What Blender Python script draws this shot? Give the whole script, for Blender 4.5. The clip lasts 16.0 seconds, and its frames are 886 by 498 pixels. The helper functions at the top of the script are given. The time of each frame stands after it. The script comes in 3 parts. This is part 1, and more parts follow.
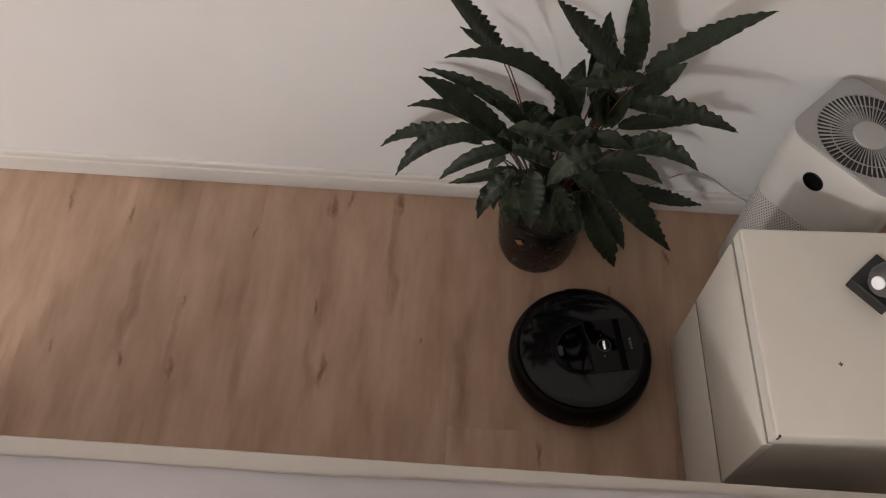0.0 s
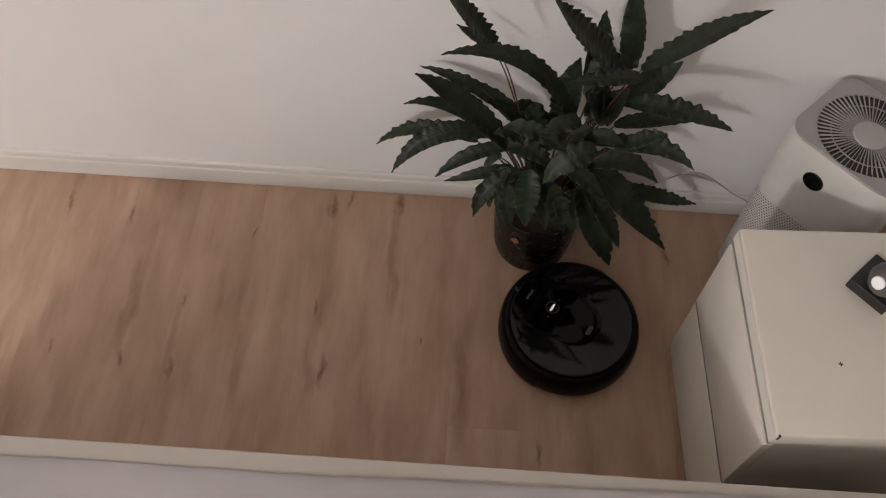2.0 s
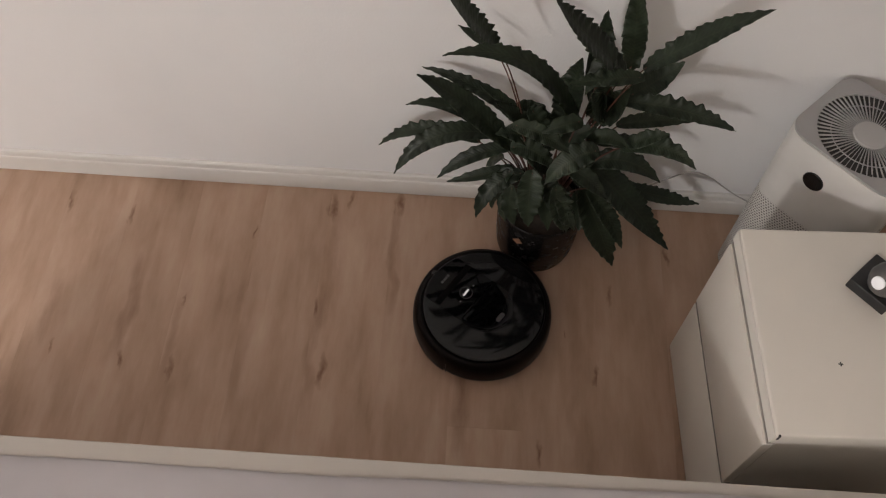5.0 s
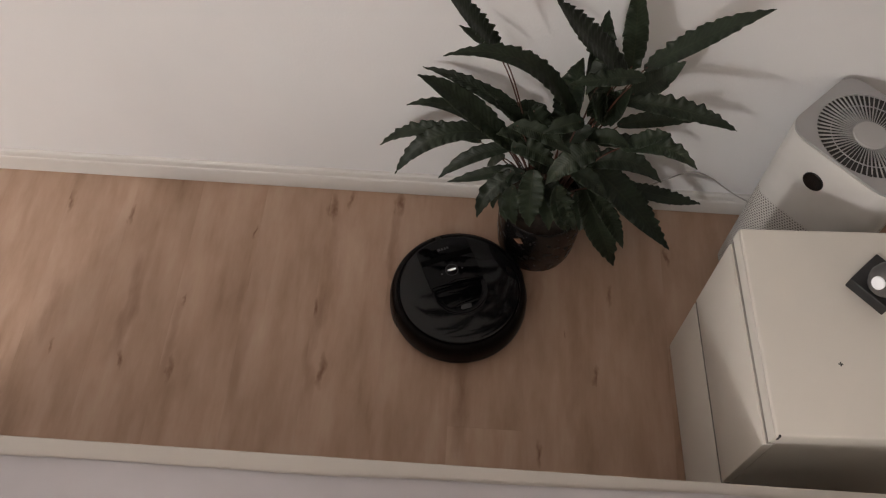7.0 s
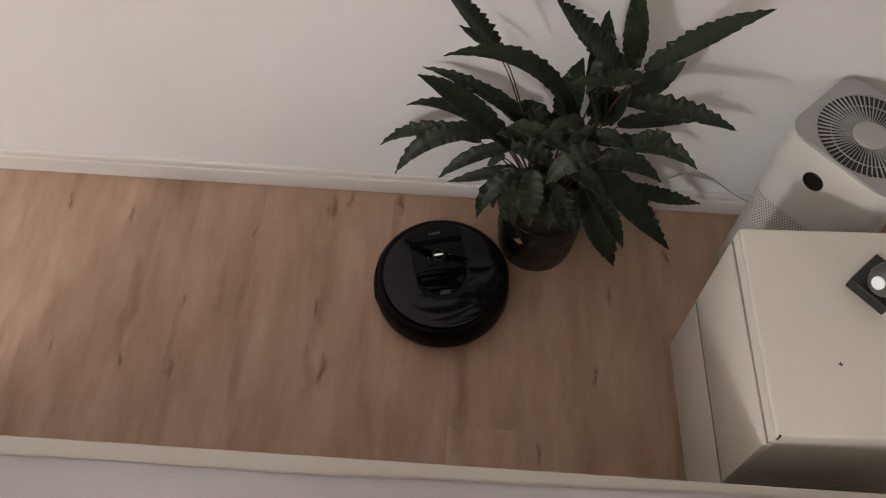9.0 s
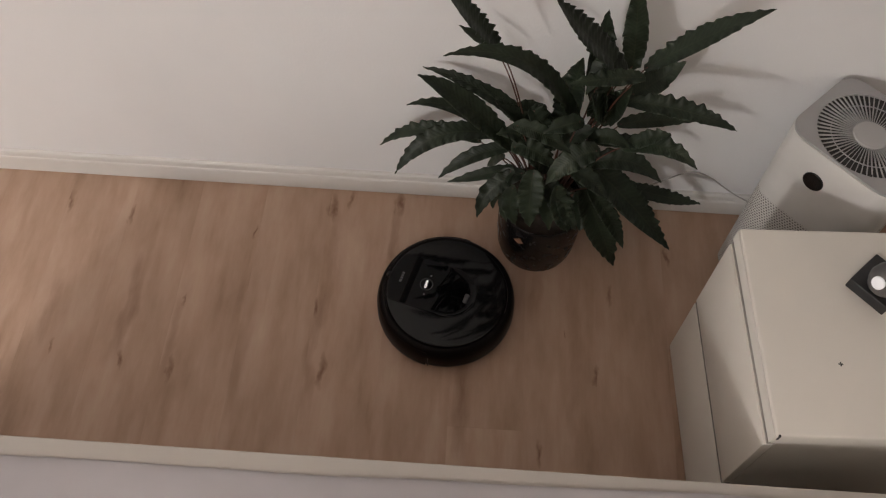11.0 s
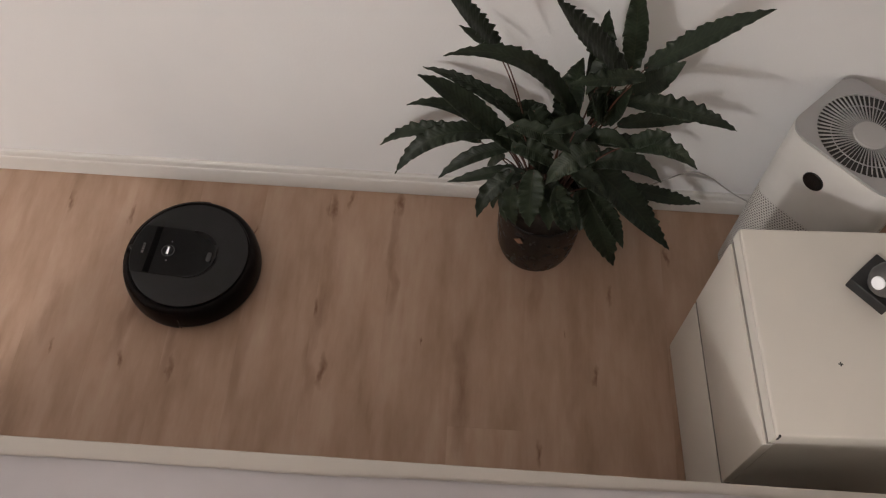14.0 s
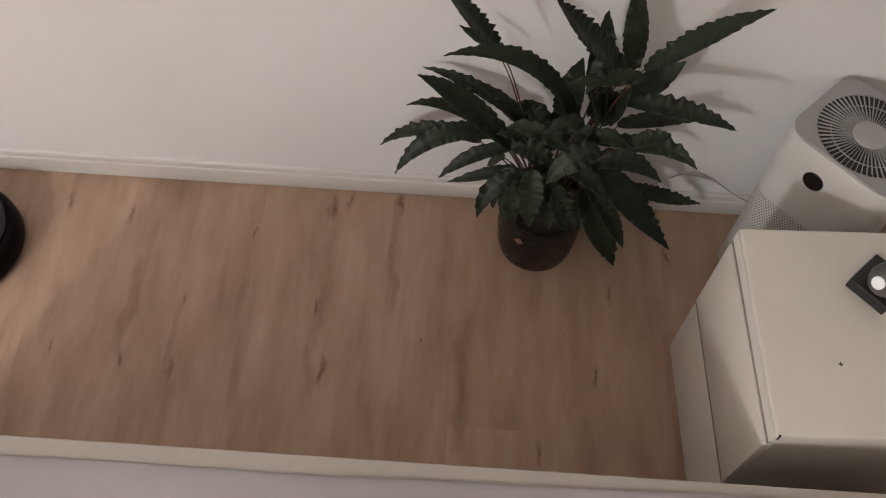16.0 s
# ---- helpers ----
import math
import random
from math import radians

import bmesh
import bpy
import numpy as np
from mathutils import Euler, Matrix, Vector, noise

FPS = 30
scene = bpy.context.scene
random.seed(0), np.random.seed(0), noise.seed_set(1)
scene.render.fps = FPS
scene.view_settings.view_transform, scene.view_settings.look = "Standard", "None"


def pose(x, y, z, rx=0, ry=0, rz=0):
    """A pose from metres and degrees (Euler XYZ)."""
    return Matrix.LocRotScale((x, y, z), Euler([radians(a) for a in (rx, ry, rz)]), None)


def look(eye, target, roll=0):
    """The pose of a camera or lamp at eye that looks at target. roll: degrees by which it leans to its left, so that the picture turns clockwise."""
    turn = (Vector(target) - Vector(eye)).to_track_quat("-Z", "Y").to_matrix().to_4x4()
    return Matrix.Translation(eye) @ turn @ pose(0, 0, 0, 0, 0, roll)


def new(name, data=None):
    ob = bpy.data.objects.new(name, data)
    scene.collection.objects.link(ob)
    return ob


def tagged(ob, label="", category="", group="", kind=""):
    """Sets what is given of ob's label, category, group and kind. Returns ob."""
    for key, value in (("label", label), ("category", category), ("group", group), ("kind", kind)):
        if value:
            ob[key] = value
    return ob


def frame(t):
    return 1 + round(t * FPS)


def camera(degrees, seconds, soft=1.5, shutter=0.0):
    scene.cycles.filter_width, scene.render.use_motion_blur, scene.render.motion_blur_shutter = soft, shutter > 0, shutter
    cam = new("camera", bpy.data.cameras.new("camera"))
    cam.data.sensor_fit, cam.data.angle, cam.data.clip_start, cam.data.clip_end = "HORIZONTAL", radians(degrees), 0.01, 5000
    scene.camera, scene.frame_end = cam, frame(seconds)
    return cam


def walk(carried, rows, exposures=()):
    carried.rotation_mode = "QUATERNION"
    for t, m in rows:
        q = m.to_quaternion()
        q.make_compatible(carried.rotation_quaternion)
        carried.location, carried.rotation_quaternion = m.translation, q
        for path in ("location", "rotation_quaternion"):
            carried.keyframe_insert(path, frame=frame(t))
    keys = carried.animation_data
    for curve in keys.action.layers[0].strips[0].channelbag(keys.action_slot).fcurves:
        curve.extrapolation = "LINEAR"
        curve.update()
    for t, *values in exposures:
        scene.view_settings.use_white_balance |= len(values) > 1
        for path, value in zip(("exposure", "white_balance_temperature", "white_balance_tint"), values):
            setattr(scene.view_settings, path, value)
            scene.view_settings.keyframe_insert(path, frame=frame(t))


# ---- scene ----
# ---- camera ----
cam = camera(55.0, 16.0, soft=1.2)
EYE = (0.0, 0.0, 1.943)
AHEAD = (-0.02195, 0.50577, 1.08061)
walk(cam, [(0.0, look(EYE, AHEAD, 1.36)), (16.0, look(EYE, AHEAD, 1.36))], exposures=[(0.0, 0.0), (16.0, 0.0)])

# ---- light ----
WALL_Y = 1.319          # face of the back wall
ROOM_L, ROOM_R, ROOM_B, ROOM_H = -3.9, 2.1, -4.4, 2.84

world = bpy.data.worlds.new("world")
world.use_nodes = True
world.node_tree.nodes["Background"].inputs[0].default_value = (0.9, 0.95, 1.0, 1)
world.node_tree.nodes["Background"].inputs[1].default_value = 0.01
scene.world = world


def unseen_bulb(x, y, z, watts, radius, colour):
    data = bpy.data.lights.new("lamp_light", "POINT")
    data.energy, data.shadow_soft_size, data.color = watts, radius, colour
    ob = new("lamp_light", data)
    ob.matrix_world = pose(x, y, z)
    return ob


unseen_bulb(-2.7, -2.89, 2.51, 212, 0.11, (1.0, 0.952, 0.918))
# fill lamp with no known source, added to brighten floor and cabinet
unseen_bulb(-0.6, -0.7, 2.51, 5.5, 0.16, (1.0, 0.90, 0.81))


# ---- materials ----
def material(name):
    m = bpy.data.materials.new(name)
    m.use_nodes = True
    return m, m.node_tree.nodes, m.node_tree.links, m.node_tree.nodes["Principled BSDF"]


def node(nodes, kind, **values):
    n = nodes.new(kind)
    for key, value in values.items():
        n.inputs[key].default_value = value
    return n


def maths(nodes, links, op, a, b=None, c=None):
    n = nodes.new("ShaderNodeMath")
    n.operation = op
    for i, v in enumerate((a, b, c)):
        if v is None:
            continue
        if isinstance(v, (int, float)):
            n.inputs[i].default_value = v
        else:
            links.new(v, n.inputs[i])
    return n.outputs[0]


def ramp(nodes, links, fac, stops):
    n = nodes.new("ShaderNodeValToRGB")
    els = n.color_ramp.elements
    while len(els) < len(stops):
        els.new(0.5)
    for e, (p, col) in zip(els, stops):
        e.position, e.color = p, (*col, 1)
    links.new(fac, n.inputs[0])
    return n.outputs[0]


def mix(nodes, links, fac, a, b, blend="MIX"):
    n = nodes.new("ShaderNodeMix")
    n.data_type, n.blend_type = "RGBA", blend
    for slot, v in ((0, fac), (6, a), (7, b)):
        if isinstance(v, (int, float)):
            n.inputs[slot].default_value = v
        elif isinstance(v, tuple):
            n.inputs[slot].default_value = (*v, 1)
        else:
            links.new(v, n.inputs[slot])
    return n.outputs[2]


def coords(nodes, links, scale=(1, 1, 1), world_space=False):
    m = nodes.new("ShaderNodeMapping")
    m.inputs["Scale"].default_value = scale
    if world_space:
        links.new(nodes.new("ShaderNodeNewGeometry").outputs["Position"], m.inputs[0])
    else:
        links.new(nodes.new("ShaderNodeTexCoord").outputs["Object"], m.inputs[0])
    return m.outputs[0]


def noise_of(nodes, links, vector, scale, detail=3.0, rough=0.55):
    n = node(nodes, "ShaderNodeTexNoise", Scale=scale, Detail=detail, Roughness=rough)
    links.new(vector, n.inputs["Vector"])
    return n.outputs["Fac"]


def bump(nodes, links, bsdf, height, strength, distance):
    n = node(nodes, "ShaderNodeBump", Strength=strength, Distance=distance)
    links.new(height, n.inputs["Height"])
    links.new(n.outputs[0], bsdf.inputs["Normal"])


def plain(name, colour, rough=0.5, metal=0.0, vary=0.06, scale=9.0, grain=0.0, grain_scale=300.0, coat=0.0, spec=0.5, rvar=0.15):
    """Paint, plastic or lacquer: a colour that drifts slightly, and fine relief."""
    m, nodes, links, bsdf = material(name)
    v = coords(nodes, links)
    n = noise_of(nodes, links, v, scale)
    lo, hi = tuple(c * (1 - vary) for c in colour), tuple(min(1, c * (1 + vary)) for c in colour)
    links.new(ramp(nodes, links, n, [(0.3, lo), (0.7, hi)]), bsdf.inputs["Base Color"])
    r = maths(nodes, links, "MULTIPLY_ADD", noise_of(nodes, links, v, scale * 3), rvar, max(0.01, rough - rvar / 2))
    links.new(r, bsdf.inputs["Roughness"])
    bsdf.inputs["Metallic"].default_value = metal
    bsdf.inputs["Coat Weight"].default_value = coat
    bsdf.inputs["Specular IOR Level"].default_value = spec
    if grain:
        bump(nodes, links, bsdf, noise_of(nodes, links, v, grain_scale, 4), grain, 0.001)
    return m


def wall_paint():
    m, nodes, links, bsdf = material("wall_paint")
    v = coords(nodes, links, world_space=True)
    big = noise_of(nodes, links, v, 1.6, 3)
    links.new(ramp(nodes, links, big, [(0.3, (0.725, 0.728, 0.735)), (0.7, (0.775, 0.778, 0.786))]), bsdf.inputs["Base Color"])
    bsdf.inputs["Roughness"].default_value = 0.75
    fine = noise_of(nodes, links, v, 160, 3)
    wave = noise_of(nodes, links, v, 5, 2)
    bump(nodes, links, bsdf, maths(nodes, links, "MULTIPLY_ADD", wave, 6.0, fine), 0.35, 0.0012)
    return m


def wood_floor():
    """Light oak boards: cathedral grain along y, long soft streaks, and small dark knots."""
    m, nodes, links, bsdf = material("oak_floor")
    pos = nodes.new("ShaderNodeNewGeometry").outputs["Position"]
    rnd = nodes.new("ShaderNodeObjectInfo").outputs["Random"]
    shift = nodes.new("ShaderNodeCombineXYZ")
    links.new(maths(nodes, links, "MULTIPLY", rnd, 0.09), shift.inputs[2])
    add = nodes.new("ShaderNodeVectorMath")
    links.new(pos, add.inputs[0])
    links.new(shift.outputs[0], add.inputs[1])

    def grain(sx, sy, scale, detail=4.0):
        mp = nodes.new("ShaderNodeMapping")
        mp.inputs["Scale"].default_value = (sx, sy, 1)
        links.new(add.outputs[0], mp.inputs[0])
        return noise_of(nodes, links, mp.outputs[0], scale, detail, 0.6)

    broad, streak, fine = grain(1, 0.30, 8.5, 5), grain(1, 0.16, 26.0, 5), grain(1, 0.07, 120.0, 4)
    t = maths(nodes, links, "ADD", maths(nodes, links, "MULTIPLY", broad, 0.62), maths(nodes, links, "MULTIPLY", streak, 0.33))
    t = maths(nodes, links, "ADD", t, maths(nodes, links, "MULTIPLY", fine, 0.05))
    vein = maths(nodes, links, "MAXIMUM", maths(nodes, links, "SUBTRACT", grain(1, 0.13, 13.0, 3), 0.57), 0.0)
    t = maths(nodes, links, "SUBTRACT", t, maths(nodes, links, "MULTIPLY", vein, 0.75))
    base = ramp(nodes, links, t, [(0.28, (0.290, 0.180, 0.120)), (0.40, (0.410, 0.272, 0.192)), (0.52, (0.482, 0.330, 0.243)), (0.68, (0.56, 0.405, 0.31))])
    tone = maths(nodes, links, "MULTIPLY_ADD", rnd, 0.05, 0.975)
    toned = nodes.new("ShaderNodeVectorMath")
    toned.operation = "SCALE"
    links.new(base, toned.inputs[0])
    links.new(tone, toned.inputs["Scale"])
    # knots, each a small dark eye drawn out along the board
    sep = nodes.new("ShaderNodeSeparateXYZ")
    links.new(pos, sep.inputs[0])
    warp = maths(nodes, links, "MULTIPLY_ADD", grain(1, 0.6, 22.0, 3), 0.06, -0.030)
    dark = None
    for kx, ky, size in ((-0.696, 0.756, 1.0), (-0.327, 0.777, 1.3), (-1.065, 1.218, 1.0), (-0.889, 1.188, 0.9), (-0.553, 1.158, 0.6),
                         (-0.355, 1.249, 1.2), (-0.178, 1.275, 1.1), (0.210, 0.603, 0.9), (-0.091, 0.870, 0.35), (0.269, 0.915, 0.30),
                         (0.346, 0.804, 0.9), (0.386, 1.029, 0.9), (-0.819, 0.770, 0.7), (-1.0, 0.795, 0.6), (-0.359, 0.944, 0.8), (0.542, 1.157, 0.8), (-0.704, 0.944, 0.5), (-0.313, 1.281, 0.9)):
        dx = maths(nodes, links, "MULTIPLY", maths(nodes, links, "ADD", maths(nodes, links, "SUBTRACT", sep.outputs[0], kx), warp), 1 / (0.0095 * size))
        dy = maths(nodes, links, "MULTIPLY", maths(nodes, links, "SUBTRACT", sep.outputs[1], ky), 1 / (0.042 * size))
        d = maths(nodes, links, "SQRT", maths(nodes, links, "ADD", maths(nodes, links, "MULTIPLY", dx, dx), maths(nodes, links, "MULTIPLY", dy, dy)))
        k = maths(nodes, links, "MAXIMUM", maths(nodes, links, "SUBTRACT", 1.0, d), 0.0)
        dark = k if dark is None else maths(nodes, links, "MAXIMUM", dark, k)
    rough_edge = maths(nodes, links, "MULTIPLY_ADD", grain(1, 0.3, 60.0, 3), 1.6, 0.1)
    eye = maths(nodes, links, "MINIMUM", maths(nodes, links, "MULTIPLY", maths(nodes, links, "POWER", dark, 0.85), rough_edge), 1.0)
    col = mix(nodes, links, maths(nodes, links, "MULTIPLY", eye, 0.88), toned.outputs[0], (0.165, 0.072, 0.040))
    # long dark heartwood streaks that wander along the boards
    sway = maths(nodes, links, "MULTIPLY_ADD", noise_of(nodes, links, pos, 4.5, 3), 0.10, -0.05)
    ragged = maths(nodes, links, "MULTIPLY_ADD", grain(1, 0.22, 34.0, 4), 2.2, -0.5)
    shade = None
    for sx, y0, y1, wide, depth in ((-0.345, 0.62, 1.28, 0.018, 0.40), (-0.178, 0.92, 1.31, 0.014, 0.36), (0.022, 0.56, 0.97, 0.024, 0.46), (-0.838, 0.74, 1.08, 0.020, 0.44),
                                    (-1.030, 0.78, 1.02, 0.018, 0.36), (-0.705, 0.66, 1.02, 0.015, 0.30), (0.195, 0.93, 1.10, 0.016, 0.30), (0.30, 0.62, 1.0, 0.018, 0.22), (-0.53, 0.62, 0.90, 0.020, 0.20)):
        off = maths(nodes, links, "MULTIPLY", maths(nodes, links, "ADD", maths(nodes, links, "SUBTRACT", sep.outputs[0], sx), sway), 1 / wide)
        bell = maths(nodes, links, "MAXIMUM", maths(nodes, links, "SUBTRACT", 1.0, maths(nodes, links, "MULTIPLY", off, off)), 0.0)
        ends = maths(nodes, links, "SUBTRACT", 1.0, maths(nodes, links, "POWER", maths(nodes, links, "ABSOLUTE", maths(nodes, links, "MULTIPLY", maths(nodes, links, "SUBTRACT", sep.outputs[1], (y0 + y1) / 2), 2 / (y1 - y0))), 3.0))
        k = maths(nodes, links, "MULTIPLY", maths(nodes, links, "MULTIPLY", bell, maths(nodes, links, "MAXIMUM", ends, 0.0)), depth)
        shade = k if shade is None else maths(nodes, links, "MAXIMUM", shade, k)
    shade = maths(nodes, links, "MINIMUM", maths(nodes, links, "MAXIMUM", maths(nodes, links, "MULTIPLY", shade, ragged), 0.0), 0.6)
    col = mix(nodes, links, maths(nodes, links, "MULTIPLY", shade, 1.35), col, (0.19, 0.095, 0.057))
    links.new(col, bsdf.inputs["Base Color"])
    links.new(maths(nodes, links, "MULTIPLY_ADD", streak, 0.2, 0.45), bsdf.inputs["Roughness"])
    bsdf.inputs["Specular IOR Level"].default_value = 0.35
    bump(nodes, links, bsdf, fine, 0.25, 0.0006)
    return m


def leaf_green():
    """Dark green blade: pale midrib, darker feather bars, paler patches. u runs across, v along the blade."""
    m, nodes, links, bsdf = material("leaf_green")
    uv = nodes.new("ShaderNodeUVMap")
    uv.uv_map = "blade"
    sep = nodes.new("ShaderNodeSeparateXYZ")
    links.new(uv.outputs[0], sep.inputs[0])
    off = maths(nodes, links, "ABSOLUTE", maths(nodes, links, "SUBTRACT", sep.outputs[0], 0.5))
    slant = maths(nodes, links, "SUBTRACT", maths(nodes, links, "MULTIPLY", sep.outputs[1], 24.0), maths(nodes, links, "MULTIPLY", off, 4.5))
    bars = maths(nodes, links, "MULTIPLY_ADD", maths(nodes, links, "SINE", maths(nodes, links, "MULTIPLY", slant, 6.283)), 0.5, 0.5)
    v = coords(nodes, links)
    patch = noise_of(nodes, links, v, 28, 3)
    rnd = nodes.new("ShaderNodeObjectInfo").outputs["Random"]
    g = maths(nodes, links, "ADD", maths(nodes, links, "MULTIPLY", bars, 0.10), maths(nodes, links, "MULTIPLY", patch, 0.62))
    g = maths(nodes, links, "ADD", g, maths(nodes, links, "MULTIPLY", rnd, 0.22))
    col = ramp(nodes, links, g, [(0.25, (0.0085, 0.0125, 0.0075)), (0.50, (0.0165, 0.0255, 0.0140)), (0.69, (0.031, 0.042, 0.026)), (0.84, (0.056, 0.048, 0.040))])
    rib = maths(nodes, links, "SUBTRACT", 1.0, maths(nodes, links, "MINIMUM", maths(nodes, links, "MULTIPLY", off, 26.0), 1.0))
    col = mix(nodes, links, maths(nodes, links, "MULTIPLY", rib, 0.45), col, (0.045, 0.050, 0.028))
    links.new(col, bsdf.inputs["Base Color"])
    bsdf.inputs["Roughness"].default_value = 0.48
    bsdf.inputs["Specular IOR Level"].default_value = 0.30
    crinkle = noise_of(nodes, links, v, 120, 2)
    bump(nodes, links, bsdf, maths(nodes, links, "MULTIPLY_ADD", crinkle, 1.2, bars), 0.16, 0.0014)
    return m


def perforated_plastic():
    """White plastic with rows of small round holes on the lower part of each side."""
    m, nodes, links, bsdf = material("perforated_white_plastic")
    pos = nodes.new("ShaderNodeTexCoord").outputs["Object"]
    sep = nodes.new("ShaderNodeSeparateXYZ")
    links.new(pos, sep.inputs[0])
    pitch = 0.0075
    along = maths(nodes, links, "ADD", sep.outputs[0], sep.outputs[1])
    row = maths(nodes, links, "DIVIDE", sep.outputs[2], pitch)
    odd = maths(nodes, links, "MULTIPLY", maths(nodes, links, "MODULO", maths(nodes, links, "FLOOR", row), 2.0), 0.5)
    a = maths(nodes, links, "SUBTRACT", maths(nodes, links, "FRACT", maths(nodes, links, "ADD", maths(nodes, links, "ADD", maths(nodes, links, "DIVIDE", along, pitch), odd), 100.0)), 0.5)
    b = maths(nodes, links, "SUBTRACT", maths(nodes, links, "FRACT", row), 0.5)
    d = maths(nodes, links, "SQRT", maths(nodes, links, "ADD", maths(nodes, links, "MULTIPLY", a, a), maths(nodes, links, "MULTIPLY", b, b)))
    hole = maths(nodes, links, "LESS_THAN", d, 0.29)
    low = maths(nodes, links, "LESS_THAN", sep.outputs[2], 0.340)
    hole = maths(nodes, links, "MULTIPLY", hole, low)
    grime = noise_of(nodes, links, pos, 8, 3)
    col = mix(nodes, links, hole, ramp(nodes, links, grime, [(0.3, (0.58, 0.57, 0.55)), (0.7, (0.65, 0.64, 0.62))]), (0.10, 0.095, 0.09))
    links.new(col, bsdf.inputs["Base Color"])
    bsdf.inputs["Roughness"].default_value = 0.45
    bump(nodes, links, bsdf, maths(nodes, links, "SUBTRACT", 1.0, hole), 0.6, 0.002)
    return m


def glow(name, colour, strength):
    m, nodes, links, bsdf = material(name)
    bsdf.inputs["Base Color"].default_value = (*colour, 1)
    bsdf.inputs["Emission Color"].default_value = (*colour, 1)
    bsdf.inputs["Emission Strength"].default_value = strength
    return m


WALL = wall_paint()
FLOOR = wood_floor()
GAP = plain("floor_joint", (0.09, 0.06, 0.045), 0.8)
TRIM = plain("baseboard_paint", (0.64, 0.625, 0.605), 0.42, vary=0.03)
# tone of the unseen walls, set to tune the light they bounce
FAR = plain("unseen_wall_bounce_tone", (0.57, 0.54, 0.497), 0.8, vary=0.05, scale=2, grain=0.1)
CEIL = plain("ceiling_paint", (0.8, 0.79, 0.78), 0.85, vary=0.03, scale=2)
CAB = plain("white_foil", (0.70, 0.668, 0.610), 0.38, vary=0.025, scale=5, grain=0.05)
# shade of the gap between the drawers, put into a grey strip
DRAWER_SHADE = plain("drawer_gap_shade", (0.20, 0.185, 0.165), 0.7)
EDGE = plain("white_edge_band", (0.72, 0.70, 0.65), 0.45, vary=0.03)
# paler strip painted as the shade of the gap under the top
TOP_SHADE = plain("top_gap_shade", (0.36, 0.335, 0.30), 0.7)
# dark marks and seams; also painted shade in the cabinet gap and fan well
DARK = plain("dark_mark_and_gap_shade", (0.03, 0.028, 0.026), 0.6)
LINEN = plain("white_bed_linen", (0.43, 0.405, 0.415), 0.85, vary=0.04, scale=6, grain=0.3, grain_scale=700)
BOARD = plain("cream_headboard_paint", (0.44, 0.407, 0.37), 0.5, vary=0.03, scale=4)
LEAF = leaf_green()
STEM = plain("stem_red_brown", (0.085, 0.030, 0.020), 0.5, vary=0.3, scale=30)
POT = plain("dark_glazed_pot", (0.009, 0.008, 0.008), 0.26, vary=0.25, scale=14, grain=0.02, grain_scale=60, spec=0.32)
SOIL = plain("potting_soil", (0.03, 0.021, 0.015), 0.95, vary=0.5, scale=60, grain=1.0, grain_scale=120)
DRY = plain("dried_leaf_brown", (0.20, 0.10, 0.055), 0.8, vary=0.3, scale=60)
PURE = perforated_plastic()
GREY = plain("grey_plastic", (0.34, 0.335, 0.335), 0.45, vary=0.04)
PALE = plain("light_grey_plastic", (0.40, 0.395, 0.39), 0.45, vary=0.03)
BLACKGLASS = plain("black_display", (0.008, 0.008, 0.009), 0.15)
SHELL = plain("black_satin_plastic", (0.0050, 0.0036, 0.0034), 0.33, vary=0.2, scale=20, grain=0.06, spec=0.085)
GLOSS = plain("black_piano_plastic", (0.006, 0.006, 0.0065), 0.075, vary=0.15, scale=12, spec=0.31, rvar=0.03)
PANEL = plain("black_panel_gloss", (0.002, 0.002, 0.0025), 0.045, vary=0.1, spec=0.16, rvar=0.03)
GREY_BAR = plain("dark_grey_bar", (0.045, 0.045, 0.047), 0.3)
MARK = plain("grey_print", (0.10, 0.10, 0.105), 0.4)
RING = plain("button_ring", (0.055, 0.055, 0.058), 0.25)
SLOT = plain("matt_black_window", (0.0015, 0.0015, 0.0015), 0.5, spec=0.05)
LIT = glow("lit_button_print", (1.0, 0.98, 0.95), 0.75)
BOXBLACK = plain("charcoal_plastic", (0.014, 0.015, 0.016), 0.5, vary=0.15, grain=0.1)
DOMEGREY = plain("dark_grey_plastic", (0.085, 0.083, 0.083), 0.4, vary=0.05)
DISC = glow("white_lens_ring", (0.8, 0.82, 0.85), 0.12)
CORD = plain("white_cord", (0.36, 0.35, 0.34), 0.5)


# ---- mesh helpers ----
def part(name, bm, mat, parent=None, label="", smooth=False, m=None):
    """One mesh object from a bmesh, under a thing or under a part."""
    me = bpy.data.meshes.new(name)
    bmesh.ops.recalc_face_normals(bm, faces=bm.faces)
    bm.to_mesh(me)
    bm.free()
    me.materials.append(mat)
    if smooth:
        me.polygons.foreach_set("use_smooth", [True] * len(me.polygons))
        me.set_sharp_from_angle(angle=radians(40))
    ob = new(name, me)
    ob.parent = parent
    if m is not None:
        ob.matrix_basis = m
    return tagged(ob, label)


def box(x0, x1, y0, y1, z0, z1, bevel=0.0, segs=2, bm=None):
    bm = bm or bmesh.new()
    r = bmesh.ops.create_cube(bm, size=1, matrix=Matrix.Translation(((x0 + x1) / 2, (y0 + y1) / 2, (z0 + z1) / 2)) @ Matrix.Diagonal((x1 - x0, y1 - y0, z1 - z0, 1)))
    if bevel:
        vs = set(r["verts"])
        es = [e for e in bm.edges if e.verts[0] in vs and e.verts[1] in vs]
        bmesh.ops.bevel(bm, geom=es, offset=bevel, segments=segs, profile=0.5, affect="EDGES")
    return bm


